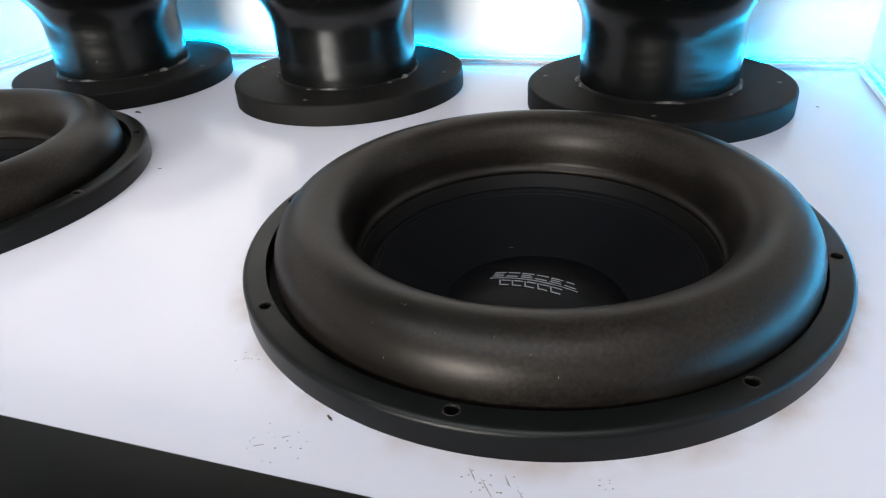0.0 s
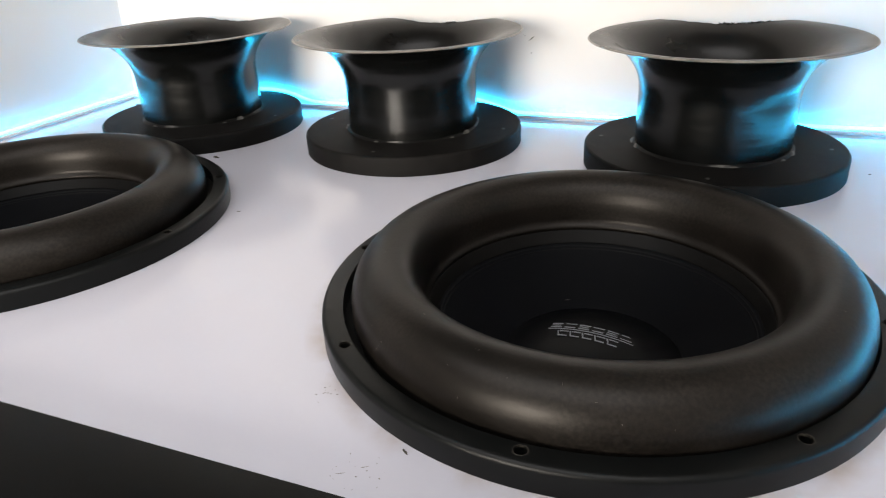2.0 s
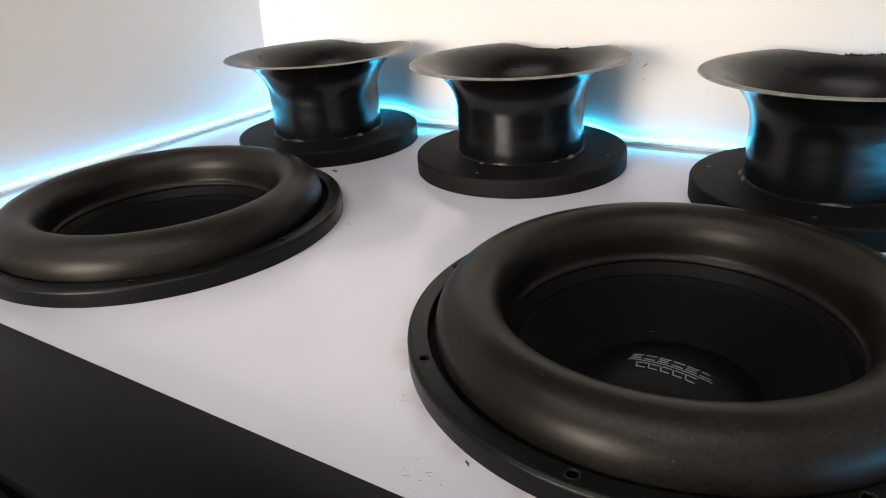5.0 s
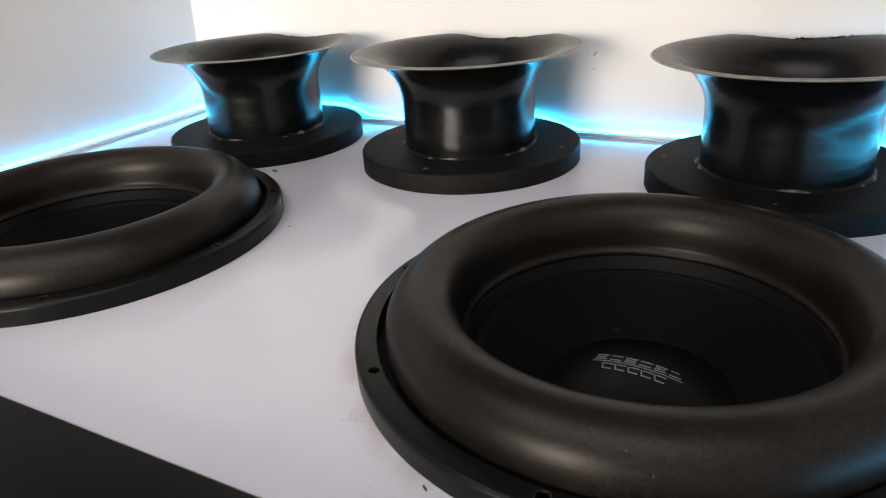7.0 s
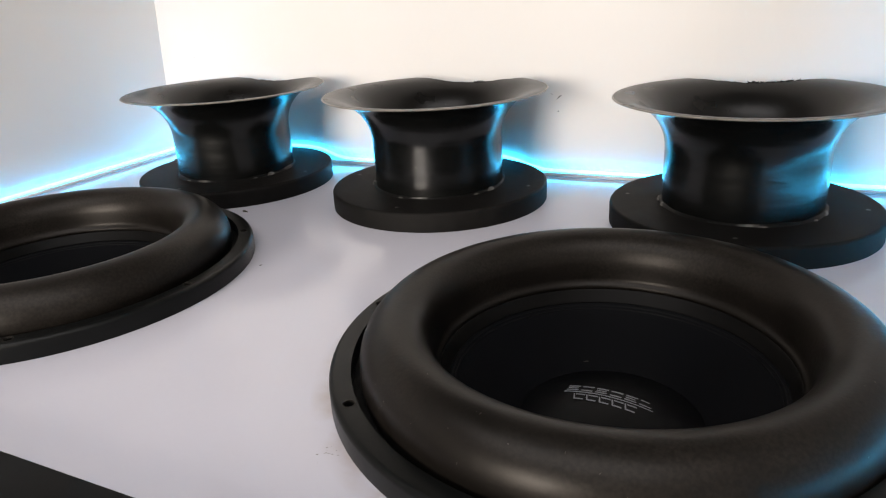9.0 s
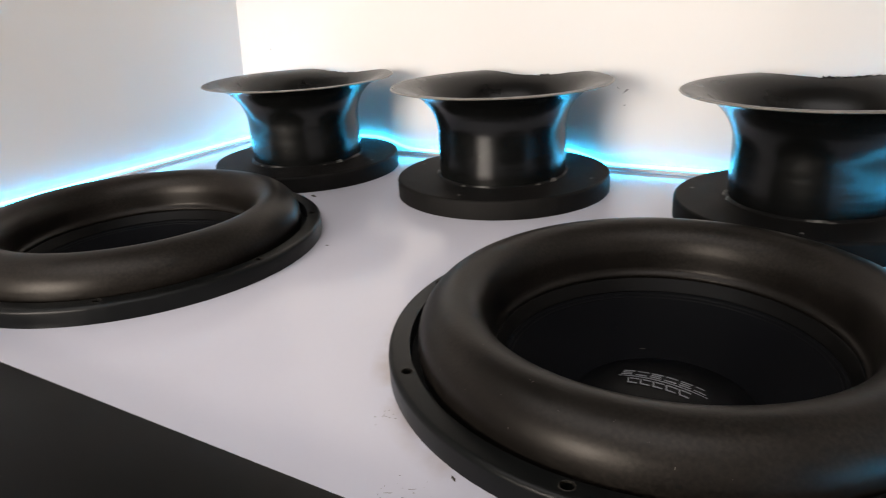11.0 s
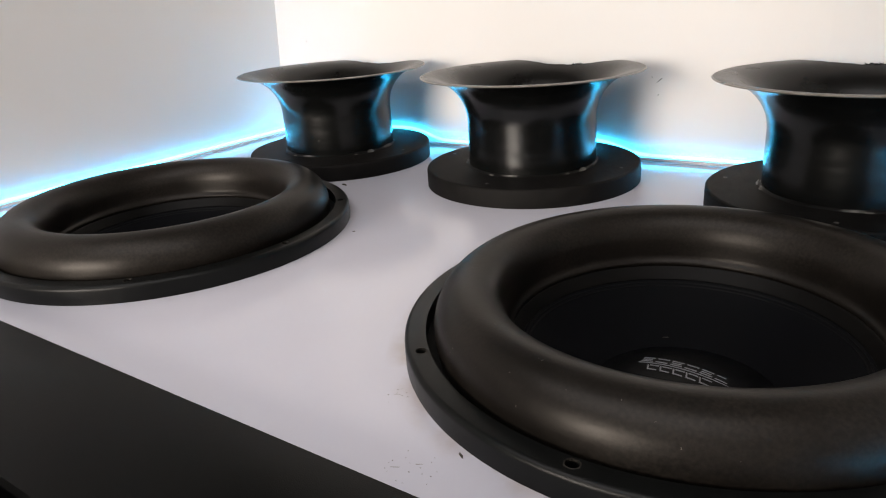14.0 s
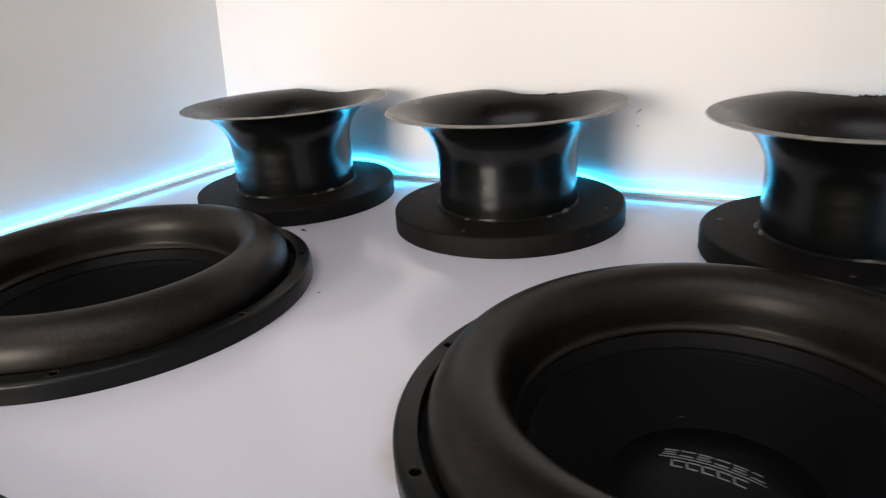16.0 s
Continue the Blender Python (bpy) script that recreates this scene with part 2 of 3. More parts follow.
def back_y(x):
    """The back wall's face; its second panel is set a little askew."""
    return WALL_Y + max(0.0, x - SEAM) * math.tan(radians(PANEL_TURN))


back = thing("wall_back", (0, WALL_Y, 0), "glossy white back wall of two butted panels", "wall", kind="structure")
part("panel", box(bmesh.new(), WALL_LEFT - 0.05, SEAM, 0, 0.018, -0.02, 0.62), WALL_WHITE, back, smooth=False)
panel = part("panel", box(bmesh.new(), 0, WALL_RIGHT + 0.05 - SEAM, 0, 0.018, -0.02, 0.62), WALL_WHITE, back, smooth=False)
panel.matrix_basis = pose(SEAM, -0.00005, 0, 0, 0, PANEL_TURN)
left = part("wall_left", box(bmesh.new(), -0.018, 0, -0.75, 0.49, -0.02, 0.62, 0.001), WALL_WHITE, smooth=False)
left.matrix_world = pose(WALL_LEFT, 0, 0, 0, 4.0, -1.43)
tagged(left, "plain glossy white side wall leaning slightly inwards over the baffle", "wall", kind="structure")
right = part("wall_right", box(bmesh.new(), 0, 0.018, -0.75, 0.49, -0.02, 0.62, 0.001), WALL_WHITE, smooth=False)
right.matrix_world = pose(WALL_RIGHT, 0, 0, 0, 0, 0)
tagged(right, "plain glossy white side wall", "wall", kind="structure")

# ---- black ledge along the front edge ----
for name, near, far, low, high, label in (
        ("front_ledge", -0.0965, -0.0004, -0.03, LEDGE_H, "satin black board along the front of the baffle"),
        ("front_step", -0.52, -0.1010, -0.06, LEDGE_H - 0.007, "lower black panel in front of the ledge")):
    board = part(name, box(bmesh.new(), WALL_LEFT - 0.05, WALL_RIGHT + 0.05, near, far, low, high, 0.0010), LEDGE_BLACK)
    board.matrix_world = pose(0, front(0), 0, 0, 0, math.degrees(math.atan(ASKEW)))
    tagged(board, label, "ledge", kind="structure")


# ---- light strips: a white channel with a cyan glowing diffuser ----
def strip(name, points, label):
    """points: the strip's line; the channel stands on the baffle, the diffuser lies in it and climbs over obstacles."""
    ob = thing(name, (0, 0, 0), label, "light strip")

    def tube(pts, w, h, lift):
        bm = bmesh.new()
        rows = []
        for i, p in enumerate(pts):
            a, b = Vector(pts[max(i - 1, 0)]), Vector(pts[min(i + 1, len(pts) - 1)])
            side = (b - a).cross(Vector((0, 0, 1))).normalized()
            row = []
            for k in range(10):
                th = 2 * math.pi * k / 10
                q = Vector(p) + side * (w / 2 * math.cos(th)) + Vector((0, 0, lift + h / 2 * (1 + math.sin(th))))
                row.append(q)
            rows.append(row)
        vs = sweep_round(bm, rows)
        bm.faces.new(vs[0])
        bm.faces.new(vs[-1])
        return bm
    return ob, tube


def climb(x):
    """How far the strip is pushed up where it passes behind a port's base."""
    return sum(0.017 * math.exp(-((x - p[0]) / 0.075) ** 4) for p in PORTS)


N = 160
xs = [WALL_LEFT + 0.012 + (WALL_RIGHT - WALL_LEFT - 0.024) * i / N for i in range(N + 1)]
ob, tube = strip("light_strip", [], "thin cyan light strip in a white channel along the back wall")
part("channel", tube([(x, back_y(x) - 0.012, 0.0003) for x in (xs[0], SEAM, xs[-1])], 0.006, 0.0050, 0), TRIM_WHITE, ob, "white plastic channel")
part("diffuser", tube([(x, back_y(x) - 0.0045, 0.0045 + climb(x)) for x in xs], 0.0035, 0.0045, 0), LED, ob, "glowing cyan diffuser")
ob, tube = strip("light_strip", [], "thin cyan light strip in a white channel along a side wall")
lx = lambda y: WALL_LEFT + 0.025 * y
part("channel", tube([(lx(y) + 0.013, y, 0.0003) for y in (-0.10, 0.465)], 0.006, 0.0050, 0), TRIM_WHITE, ob, "white plastic channel")
part("diffuser", tube([(lx(y) + 0.005, y, 0.0045) for y in (-0.10, 0.475)], 0.0035, 0.0045, 0), LED, ob, "glowing cyan diffuser")
ob, tube = strip("light_strip", [], "thin cyan light strip in a white channel along a side wall")
part("channel", tube([(WALL_RIGHT - 0.012, y, 0.0003) for y in (-0.22, 0.465)], 0.006, 0.0050, 0), TRIM_WHITE, ob, "white plastic channel")
part("diffuser", tube([(WALL_RIGHT - 0.0050, y, 0.0045) for y in (-0.22, 0.475)], 0.0050, 0.0060, 0), LED, ob, "glowing cyan diffuser")


# ---- drivers ----
def arc(cx, cz, a, b, d0, d1, n):
    return [(cx + a * math.cos(radians(d0 + (d1 - d0) * i / n)), cz + b * math.sin(radians(d0 + (d1 - d0) * i / n))) for i in range(n + 1)]


# from the crown round to an upright band and out over a thin bead at the foot
INNER_FLANK = [(0.1453, 0.0479), (0.1425, 0.0473), (0.1398, 0.0463), *arc(0.1521, 0.0237, 0.0260, 0.0260, 125, 164, 7),
               (0.1261, 0.0276), (0.1256, 0.0250), (0.1252, 0.0215), (0.1247, 0.0170), (0.1242, 0.0120), (0.1236, 0.0094), (0.1227, 0.0080)]
HOLES, HOLE_R = 8, 0.1857


def mounting_ring(phase):
    bm = bmesh.new()
    inner, b = 0.1803, 0.0038
    prof = [(RING_R, 0.0002), *arc(RING_R - b, RING_H - b, b, b, 0, 90, 5)]
    rows = sweep_round(bm, [[(r * math.cos(2 * math.pi * i / 128), r * math.sin(2 * math.pi * i / 128), z) for i in range(128)] for r, z in prof])
    top = rows[-1]
    edges = [bm.edges.get((top[i], top[(i + 1) % 128])) for i in range(128)]
    vs, es = loop(bm, 0, 0, inner, RING_H, 128)
    edges += es
    wall_of(bm, vs, 0.013)
    for k in range(HOLES):
        a = radians(phase + 360 / HOLES * k)
        hv, he = loop(bm, HOLE_R * math.cos(a), HOLE_R * math.sin(a), 0.0037, RING_H, 14)
        edges += he
        wall_of(bm, hv, 0.012)
    bmesh.ops.triangle_fill(bm, edges=edges, use_beauty=True, normal=(0, 0, 1))
    return bm


def logo_shapes(parent, top):
    """Two rows of abstract pale bars with a line between them, lying on the cap's dome."""
    def slab(name, x, y, w, h, skew=0.0):
        bm = bmesh.new()
        n = max(2, int(w / 0.003))
        rows = []
        for i in range(n + 1):
            for s in (0, 1):
                px, py = x + w * i / n + skew * s * h, y + s * h
                for q in (0, 1):
                    rows.append(bm.verts.new((px, py, top(math.hypot(px, py)) + 0.0002 + 0.0004 * q)))
        for i in range(n):
            k = 4 * i
            for f in ((1, 3, 7, 5), (0, 4, 6, 2), (0, 1, 5, 4), (2, 6, 7, 3)):
                bm.faces.new([rows[k + j] for j in f])
        bm.faces.new([rows[j] for j in (0, 2, 3, 1)])
        bm.faces.new([rows[4 * n + j] for j in (0, 1, 3, 2)])
        part(name, bm, PRINT, parent, "pale grey printed bar", smooth=False)
    for k in range(6):
        x = -0.0315 + 0.0107 * k
        slab("printed_bar", x, 0.0108, 0.0084, 0.0011, 0.3)
        if k in (0, 2, 4):
            slab("printed_bar", x + 0.0004, 0.0081, 0.0070, 0.0009, 0.3)
        slab("printed_bar", x, 0.0053, 0.0084, 0.0011, 0.3)
    slab("printed_line", -0.0325, 0.0026, 0.065, 0.0008)
    for k in range(5):
        x = -0.0225 + 0.0094 * k
        slab("printed_bar", x, -0.0008, 0.0070, 0.0010, -0.3)
        slab("printed_bar", x, -0.0066, 0.0070, 0.0010, -0.3)
        slab("printed_bar", x, -0.0066, 0.0011, 0.0066, -0.3)


CONE_OFF = (0.0025, -0.0010)


def subwoofer(c, phase, logo_turn, label, off=(0.0, 0.0)):
    """off: how far the moving parts sit off the middle of the ring."""
    ob = thing("subwoofer", (*c, 0), label, "subwoofer", "drivers in the baffle")
    ring = part("mounting_ring", mounting_ring(phase), RING_BLACK, ob, "matte black mounting ring with open screw holes")
    for k in range(HOLES):
        a = radians(phase + 360 / HOLES * k)
        bm = bmesh.new()
        vs, es = loop(bm, HOLE_R * math.cos(a), HOLE_R * math.sin(a), 0.0037, RING_H - 0.009, 14)
        bm.faces.new(vs)
        part("screw_hole", bm, SCREW_DARK, ring, "dark recessed screw hole")
        chips = random.Random(k + round(phase))
        bm, n = bmesh.new(), 22
        wide = [chips.uniform(0.0002, 0.0013) for _ in range(n)]
        rows = [[(HOLE_R * math.cos(a) + (0.0036 + q * wide[i]) * math.cos(2 * math.pi * i / n), HOLE_R * math.sin(a) + (0.0036 + q * wide[i]) * math.sin(2 * math.pi * i / n), RING_H + h)
                 for i in range(n)] for q, h in ((0.0, -0.0012), (0.15, 0.0002), (0.6, 0.0003), (1.0, 0.0001))]
        sweep_round(bm, rows)
        part("chipped_rim", bm, CHIPPED, ring, "chipped bare edge of the screw hole")
    part("basket", lathe([(0.1945, 0.0002), (0.1945, 0.004), (0.168, 0.004), (0.150, -0.02), (0.095, -0.09), (0.0, -0.095)], 96), SCREW_DARK, ob, "black basket")
    prof = [(0.1744, 0.006), (0.1756, 0.012), *arc(0.148, 0.0190, 0.0276, 0.0292, 0, 90, 16),
            *INNER_FLANK, (0.1220, 0.0073), (0.1214, 0.0066), (0.1210, 0.0057), (0.1208, 0.0046), (0.1210, 0.0034), (0.1218, 0.0022)]
    part("surround", lathe(prof, 160), RUBBER, ob, "brownish black rubber roll surround with scuffed satin sheen")
    flange = [(0.1222, 0.0034), (0.1211, 0.0028), (0.1202, 0.0016), (0.1166, -0.0050), (0.1160, -0.0058), (0.1154, -0.0070), (0.1158, -0.0084)]
    part("glue_flange", lathe(flange, 128), FLANGE_BLACK, ob, "dark satin flange between surround and cone")
    part("cone", lathe([(0.1222, -0.0010), (0.1205, -0.0035), (0.1155, -0.0078), (0.102, -0.0200), (0.084, -0.0335), (0.068, -0.0450), (0.060, -0.0500)], 128), CONE_BLACK, ob, "black pressed paper cone")
    for r in (0.1136, 0.1115):
        z = -0.0078 - (0.1155 - r) * 0.90 + 0.0001
        part("stitch_line", lathe([(r + 0.0005, z + 0.0003), (r + 0.0002, z + 0.0006), (r - 0.0002, z + 0.0004), (r - 0.0005, z - 0.0004)], 128), STITCH, ob, "thin stitched line on the cone")

    def top(r):
        return -0.0288 - 0.0160 * (r / 0.064) ** 2
    prof = [(0.0674, -0.0475), (0.0664, -0.0456), *((0.065 * (1 - i / 14), top(0.065 * (1 - i / 14))) for i in range(14)), (0.0006, top(0))]
    cap = part("dust_cap", lathe(prof, 96, cap=True), CAP_BLACK, ob, "smooth black domed dust cap")
    for o in ob.children:
        if o.name.split(".")[0] in ("surround", "glue_flange", "cone", "stitch_line", "dust_cap"):
            o.matrix_basis = pose(*off, 0)
    if logo_turn is None:
        return ob
    before = set(scene.objects)
    logo_shapes(cap, top)
    for o in set(scene.objects) - before:
        o.matrix_basis = pose(-0.0025, -0.0006, 0, 0, 0, logo_turn)
    return ob


subwoofer(SUB_R, -136.5, -5.0, "large black subwoofer with rubber surround and pale emblem", CONE_OFF)
subwoofer(SUB_L, -3.28, None, "large black subwoofer with rubber surround and open screw holes", (-0.0025, -0.0010))


# ---- ports ----
PIPE_R, NECK, FLARE_R, BASE_R, BASE_H = 0.0808, 0.0797, 0.1363, 0.1362, 0.0228
CUT_Y, BASE_CUT = 0.452, 0.470


def flare(cut, rng):
    """Pipe and bell in one skin with thickness; the bell is sawn off flat at the back."""
    bm = bmesh.new()
    steps, n, a, b, t = 144, 16, FLARE_R - PIPE_R, 0.055, 0.0032
    cols = []
    for i in range(steps):
        th = 2 * math.pi * i / steps
        s = math.sin(th)
        lim = FLARE_R if s <= 0 else min(FLARE_R, cut / s)
        sawn = lim < FLARE_R - 1e-4
        lim += rng.uniform(-0.0012, 0.0008) if sawn else 0
        ph = math.acos(max(0.0, min(1.0, (FLARE_R - lim) / a)))
        col = [(PIPE_R, BASE_H - 0.004), (PIPE_R, 0.045), (PIPE_R, 0.062), (PIPE_R, 0.074)]
        out = [(FLARE_R - a * math.cos(ph * k / n), NECK + b * math.sin(ph * k / n)) for k in range(n + 1)]
        thin = [t * (1 - 0.40 * k / n) for k in range(n + 1)]
        inn = [(FLARE_R - (a + thin[k]) * math.cos(ph * k / n), NECK + (b + thin[k]) * math.sin(ph * k / n)) for k in range(n + 1)]
        r0, z0 = out[-1]
        r1, z1 = inn[-1]
        bulge = 0.0 if sawn else 0.0016
        lip = [(r0 + bulge * 0.8, z0 + (z1 - z0) * 0.25), (r0 + bulge, (z0 + z1) / 2), (r1 + bulge * 0.8, z0 + (z1 - z0) * 0.75)]
        col += out + lip + inn[::-1] + [(PIPE_R - t, 0.06), (PIPE_R - t, -0.12)]
        cols.append([(r * math.cos(th), r * math.sin(th), z) for r, z in col])
    sweep_round(bm, [list(r) for r in zip(*cols)])
    return bm


def burr(parent, cut, x, width, count, rng):
    """Ragged plastic whiskers left on the sawn edge."""
    bm = bmesh.new()
    for _ in range(count):
        px = x + rng.uniform(-width, width)
        lim = min(FLARE_R, math.hypot(px, cut))
        z = NECK + 0.0572 * math.sin(math.acos(max(0, (FLARE_R - lim) / (FLARE_R - PIPE_R))))
        r, h = rng.uniform(0.0010, 0.0022), rng.uniform(0.0006, 0.0018)
        q = [bm.verts.new((px + r * math.cos(a) * 1.6, cut - 0.001 + r * math.sin(a), z - 0.001)) for a in (0, 2.1, 4.2)]
        t = bm.verts.new((px + rng.uniform(-0.003, 0.003), cut + rng.uniform(-0.003, 0.002), z + h))
        for i in range(3):
            bm.faces.new((q[i], q[(i + 1) % 3], t))
    part("burr", bm, PIPE_BLACK, parent, "ragged plastic burr", smooth=False)


def port(c, cut, seed, label, burrs=()):
    rng = random.Random(seed)
    ob = thing("bass_port", (*c, 0), label, "speaker port", "ports along the back wall")
    b = 0.0036
    prof = [(PIPE_R + 0.0008, 0.004), (PIPE_R + 0.0008, BASE_H), (BASE_R - b, BASE_H), *arc(BASE_R - b, BASE_H - b, b, b, 80, 0, 4), (BASE_R, 0.0002)]
    base = part("base_ring", lathe(prof, 128, cut=BASE_CUT - c[1]), BASE_BLACK, ob, "flat black wooden base ring")
    for a in (-90, 0, 90, 180):
        x, y = 0.1185 * math.cos(radians(a)), 0.1185 * math.sin(radians(a))
        bm = lathe([(0.0024, 0.0001), (0.0021, 0.0004), (0.0009, 0.0005), (0.0008, 0.0002)], 10, cap=True)
        bmesh.ops.translate(bm, vec=(x, y, BASE_H), verts=bm.verts)
        part("screw_head", bm, SCREW_WORN, base, "small worn screw head")
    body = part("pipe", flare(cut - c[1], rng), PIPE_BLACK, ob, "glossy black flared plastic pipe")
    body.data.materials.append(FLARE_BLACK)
    body.data.materials.append(LIP_WORN_GLINT)
    for p in body.data.polygons:
        x, y, z = p.center
        if z > 0.1335 or (math.hypot(x, y) < PIPE_R - 0.002) or p.normal.z > 0.25:
            p.material_index = 1
        # outer lip gets the pale colour that holds its painted highlight
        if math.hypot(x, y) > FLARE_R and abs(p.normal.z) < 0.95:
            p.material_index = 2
    for x, width, count in burrs:
        burr(body, cut - c[1], x, width, count, rng)
    bm = bmesh.new()
    rows = []
    for i in range(96):
        th = 2 * math.pi * i / 96
        w = 0.0010 + 0.0016 * (noise.noise((c[0] * 9 + 3 * math.cos(th), 3 * math.sin(th), seed)) + 0.5)
        rows.append([((PIPE_R + q * w) * math.cos(th), (PIPE_R + q * w) * math.sin(th), BASE_H + h * w) for q, h in ((-0.3, 1.1), (0.5, 0.9), (1.0, 0.5), (1.5, 0.0))])
    sweep_round(bm, [list(r) for r in zip(*rows)])
    for a, ln in ((188, 0.015), (204, 0.010), (-18, 0.013), (-34, 0.007), (rng.uniform(-110, -70), 0.009)):
        blob, n, k = bmesh.new(), 10, radians(a)
        rim = [(ln / 2 * rng.uniform(0.7, 1.1) * math.cos(2 * math.pi * i / n), 0.0016 * rng.uniform(0.6, 1.2) * math.sin(2 * math.pi * i / n)) for i in range(n)]
        low = [blob.verts.new((x, y, 0)) for x, y in rim]
        top = [blob.verts.new((x * 0.6, y * 0.3 + 0.0009, 0.0034 if a in (188, 204, -18) else 0.0010)) for x, y in rim]
        for i in range(n):
            blob.faces.new((low[i], low[(i + 1) % n], top[(i + 1) % n], top[i]))
        blob.faces.new(top)
        lump = part("glue_patch", blob, GLUE_PALE, base, "pale patch of dried glue")
        lump.matrix_basis = pose((PIPE_R + 0.0034) * math.cos(k), (PIPE_R + 0.0034) * math.sin(k), BASE_H + 0.0001, 0, 0, a + 90)
    part("glue_bead", bm, GLUE, ob, "uneven bead of dried glue round the pipe")
    return ob


port(PORTS[0], CUT_Y, 1, "black flared bass port in the corner of the walls")
port(PORTS[1], CUT_Y, 2, "black flared bass port with sawn-off back lip", ((0.012, 0.009, 12),))
port(PORTS[2], CUT_Y, 3, "black flared bass port lit blue by the strip", ((-0.002, 0.006, 10), (0.026, 0.020, 26)))


# ---- dirt and scratches ----
def fleck(name, x, y, z, w, h, turn, label, up="z"):
    bm = bmesh.new()
    rng = random.Random(round((x * 7 + y * 13 + z) * 1e4))
    n = 9
    ring = []
    for i in range(n):
        a = 2 * math.pi * i / n
        k = rng.uniform(0.6, 1.1)
        ring.append((w / 2 * k * math.cos(a), h / 2 * k * math.sin(a)))
    low = [bm.verts.new((p[0], p[1], 0.0001)) for p in ring]
    top = [bm.verts.new((p[0] * 0.7, p[1] * 0.7, min(w, h) * 0.3)) for p in ring]
    for i in range(n):
        j = (i + 1) % n
        bm.faces.new((low[i], low[j], top[j], top[i]))
    bm.faces.new(top)
    bm.faces.new(low[::-1])
    ob = part(name, bm, DIRT, None, smooth=False)
    ob.matrix_world = pose(x, y, z, 0 if up == "z" else 90, 0, 0) @ pose(0, 0, 0, 0, 0, turn)
    return tagged(ob, label, "dirt")


fleck("debris_chip", -0.5035, 0.2205, 0, 0.0135, 0.0045, -20, "small black chip lying on the white baffle")
fleck("debris_chip", -0.742, 0.351, BASE_H, 0.006, 0.0045, 30, "small black crumb lying on a port's base ring")
fleck("debris_chip", 0.229, 0.334, 0, 0.004, 0.002, 10, "tiny dark chip lying on the white baffle")
fleck("debris_chip", -0.366, 0.077, 0, 0.004, 0.0015, 40, "tiny dark chip lying on the white baffle")
fleck("debris_chip", -0.068, -0.188, 0, 0.006, 0.0018, -40, "dark sliver lying on the white baffle")
fleck("cone_fleck", -0.0297, 0.0650, -0.0408, 0.006, 0.0009, 24, "tiny pale fleck on the black cone").data.materials[0] = LINT
fleck("wall_scratch", -0.166, WALL_Y, 0.107, 0.012, 0.0014, 40, "short dark scratch on the white wall", up="y")
fleck("wall_scratch", -0.176, WALL_Y, 0.111, 0.005, 0.0008, -30, "faint dark scratch on the white wall", up="y").data.materials[0] = SCUFF
fleck("wall_scratch", -0.167, WALL_Y, 0.088, 0.003, 0.0014, 40, "small dark nick on the white wall", up="y")
fleck("wall_scratch", -0.792, WALL_Y, 0.165, 0.002, 0.0016, 0, "tiny dark nick on the white wall", up="y")

# smudges: many tiny crumbs beside the drivers
bm = bmesh.new()
rng = random.Random(5)
for cx, cy, sx, sy, count in ((-0.134, -0.152, 0.008, 0.010, 16), (-0.087, -0.210, 0.012, 0.010, 18), (0.020, -0.209, 0.016, 0.007, 20), (0.066, -0.197, 0.004, 0.006, 6)):
    for _ in range(count):
        x, y, r = rng.gauss(cx, sx * 0.6), rng.gauss(cy, sy * 0.6), rng.uniform(0.0002, 0.0006)
        if math.hypot(x, y) < 0.2 or y < front(x) + 0.004:
            continue
        a = rng.uniform(0, 3)
        q = [bm.verts.new((x + r * k * math.cos(a + s), y + r * math.sin(a + s), 0.0001)) for s, k in ((0, 2), (2, 1), (4, 1.6))]
        t = bm.verts.new((x, y, 0.0005))
        for i in range(3):
            bm.faces.new((q[i], q[(i + 1) % 3], t))
dust = part("crumbs", bm, SCUFF, smooth=False)
tagged(dust, "scattered dark crumbs and scuffs on the baffle", "dirt", kind="stuff")

for x, y, turn, w in ((0.010, -0.206, -55, 0.010), (0.018, -0.212, -52, 0.014), (0.026, -0.206, -58, 0.008), (0.034, -0.213, -50, 0.012), (-0.094, -0.213, 25, 0.007), (-0.084, -0.205, 30, 0.006)):
    fleck("scuff_mark", x, y, 0, w, 0.0007, turn, "thin grey scuff on the white baffle").data.materials[0] = SCUFF

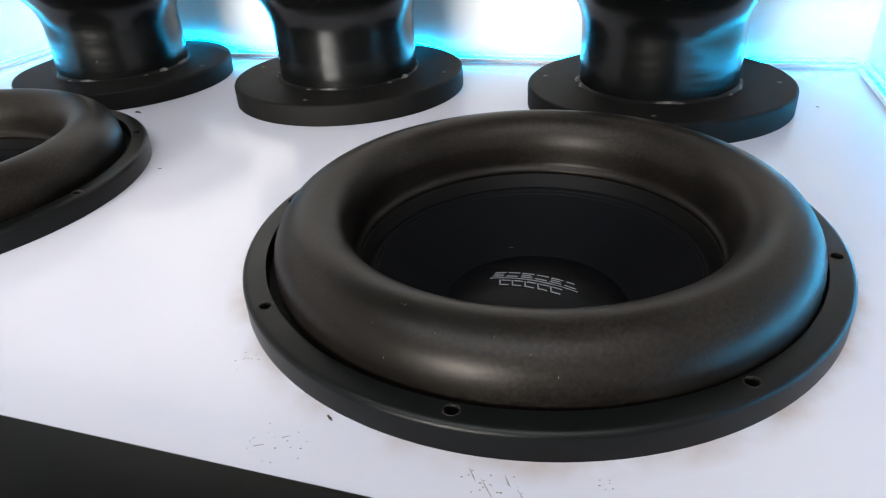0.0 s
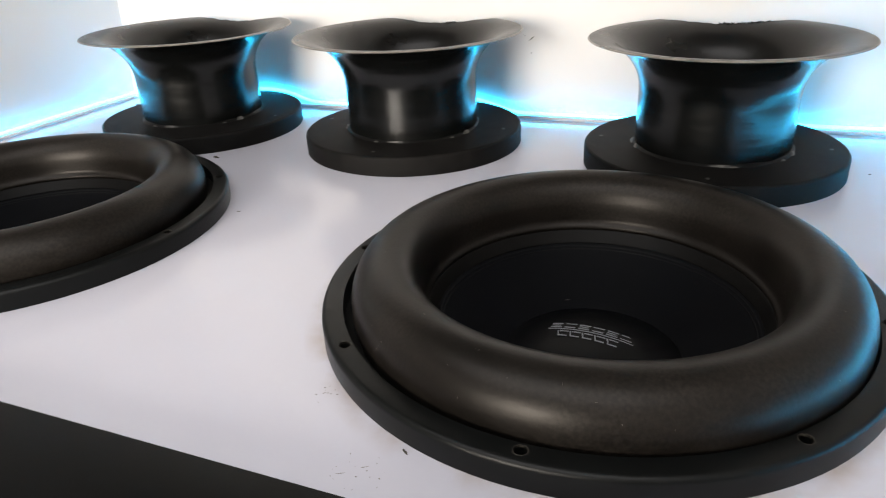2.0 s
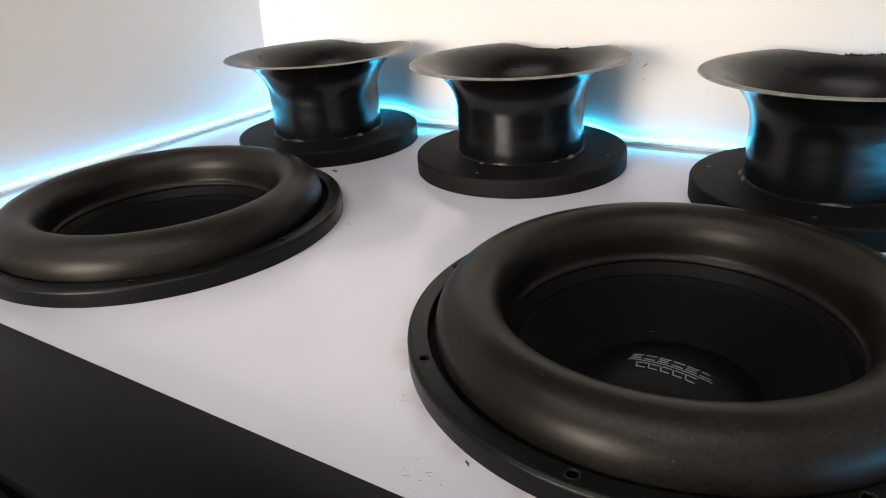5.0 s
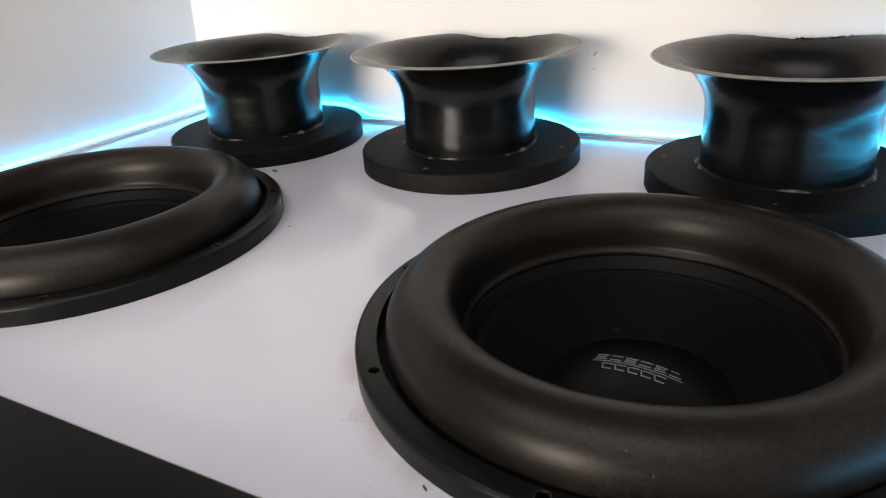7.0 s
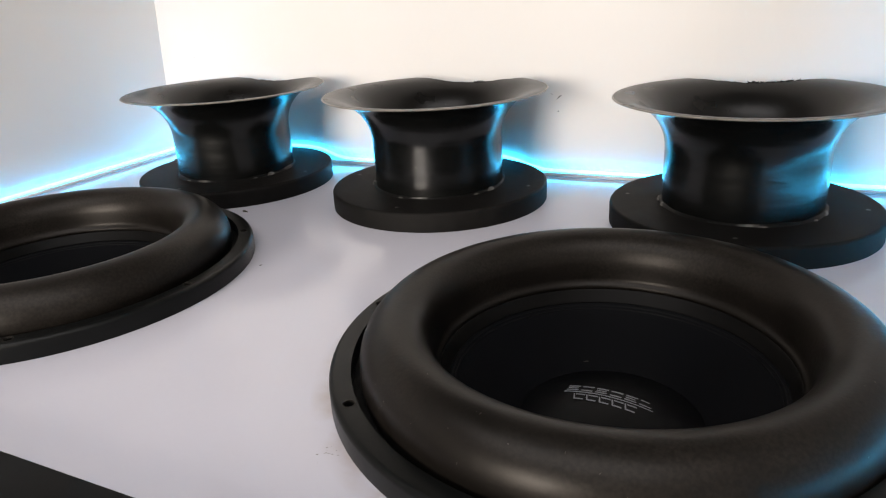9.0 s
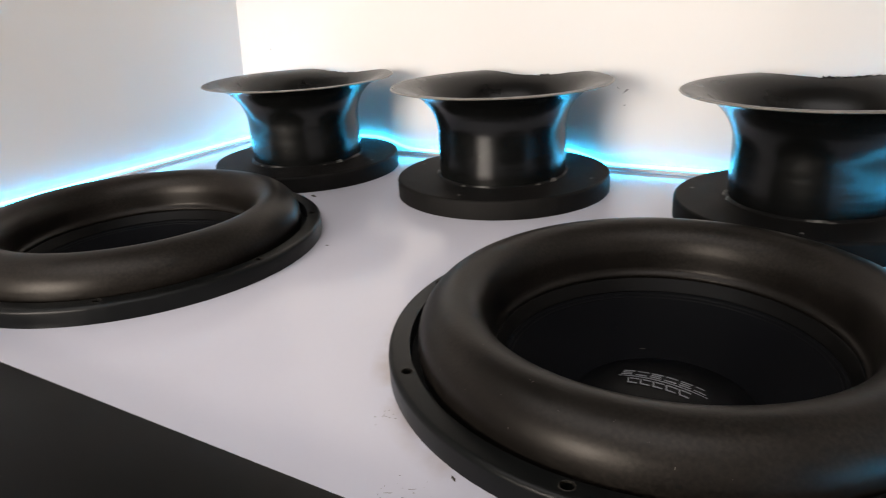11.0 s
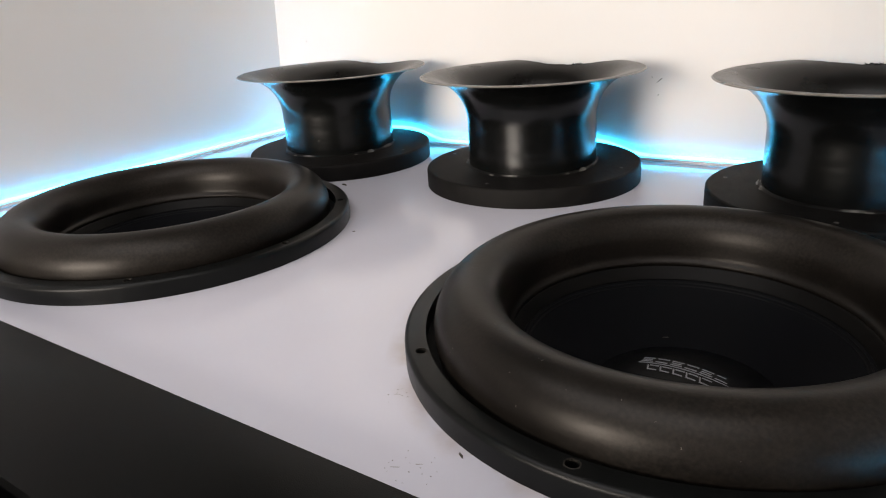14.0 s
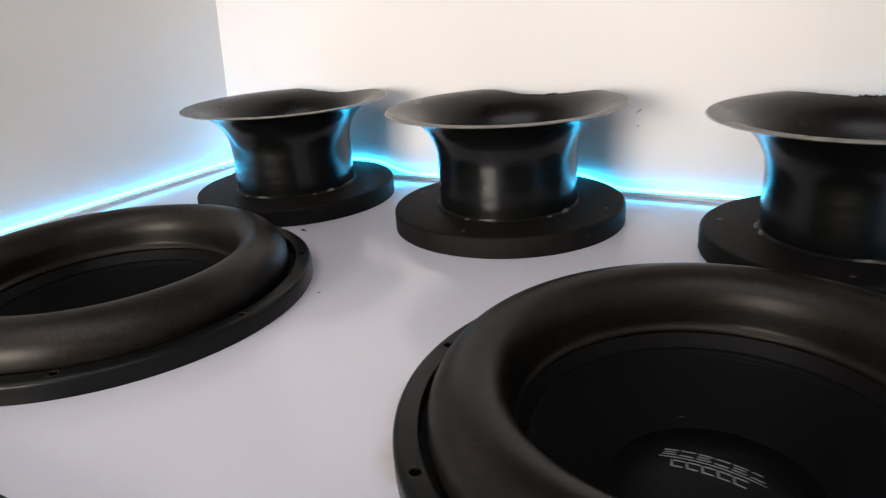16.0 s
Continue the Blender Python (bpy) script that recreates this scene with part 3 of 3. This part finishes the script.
# lint and specks caught on the rubber roll of the nearer driver and on the pipes
bm = bmesh.new()
rng = random.Random(11)
for _ in range(24):
    a, w = radians(rng.uniform(-165, -15)), radians(rng.uniform(12, 88))
    r, z = 0.148 + 0.0276 * math.cos(w) + 0.0001, 0.0190 + 0.0292 * math.sin(w) + 0.0001
    e1 = Vector((-math.sin(a), math.cos(a), 0))
    up = Vector((math.cos(w) * math.cos(a), math.cos(w) * math.sin(a), math.sin(w)))
    e2 = up.cross(e1)
    p, t = Vector((r * math.cos(a) + CONE_OFF[0], r * math.sin(a) + CONE_OFF[1], z)), rng.uniform(0, 3.1)
    d, f = e1 * math.cos(t) + e2 * math.sin(t), e2 * math.cos(t) - e1 * math.sin(t)
    ln, wd = rng.uniform(0.0002, 0.0008), rng.uniform(0.00006, 0.00014)
    q = [bm.verts.new(p + d * i * ln + f * j * wd) for i, j in ((-1, -1), (1, -1), (1, 1), (-1, 1))]
    h = bm.verts.new(p + up * 0.0003)
    for i in range(4):
        bm.faces.new((q[i], q[(i + 1) % 4], h))
lint = part("lint", bm, LINT, smooth=False)
tagged(lint, "pale lint specks clinging to the rubber surround", "dirt", kind="stuff")
for c, a, z, w in ((PORTS[0], -88, 0.0858, 0.0034), (PORTS[0], -70, 0.046, 0.0022), (PORTS[0], -100, 0.066, 0.0016), (PORTS[1], -84, 0.060, 0.0012)):
    ob = fleck("paint_fleck", 0, 0, 0, w, 0.0014, 0, "tiny pale paint fleck on the black pipe")
    ob.data.materials[0] = LINT
    k = radians(a)
    ob.matrix_world = pose(c[0] + (PIPE_R - 0.0001) * math.cos(k), c[1] + (PIPE_R - 0.0001) * math.sin(k), z, 90, 0, a + 90) @ pose(0, 0, 0, 0, 0, 30)

# ---- unseen plain shell, added to close the place and bounce light ----
lining = thing("lining", (0, 0, 0), "unseen plain grey shell added to close the space and shape its light", "lining", kind="structure")
X0, X1, Y0, Y1, Z0, Z1 = -1.9, 1.0, -1.6, 0.9, -0.5, 1.3
for x0, x1, y0, y1, z0, z1 in (
        (X0, X1, Y0, Y1, Z0 - 0.02, Z0), (X0 - 0.02, X0, Y0, Y1, Z0, Z1), (X1, X1 + 0.02, Y0, Y1, Z0, Z1), (X0, X1, Y1, Y1 + 0.02, Z0, Z1),
        (X0, X1, Y0, Y1, Z1, Z1 + 0.02), (X0, X1, Y0 - 0.02, Y0, Z0, 0.01), (X0, X1, Y0 - 0.02, Y0, 0.83, Z1),
        # front opening kept at low x, so daylight weakens towards high x
        (-0.15, X1, Y0 - 0.02, Y0, 0.01, 0.83), (X0, -1.35, Y0 - 0.02, Y0, 0.01, 0.83)):
    part("panel", box(bmesh.new(), x0, x1, y0, y1, z0, z1), SHELL, lining, smooth=False)
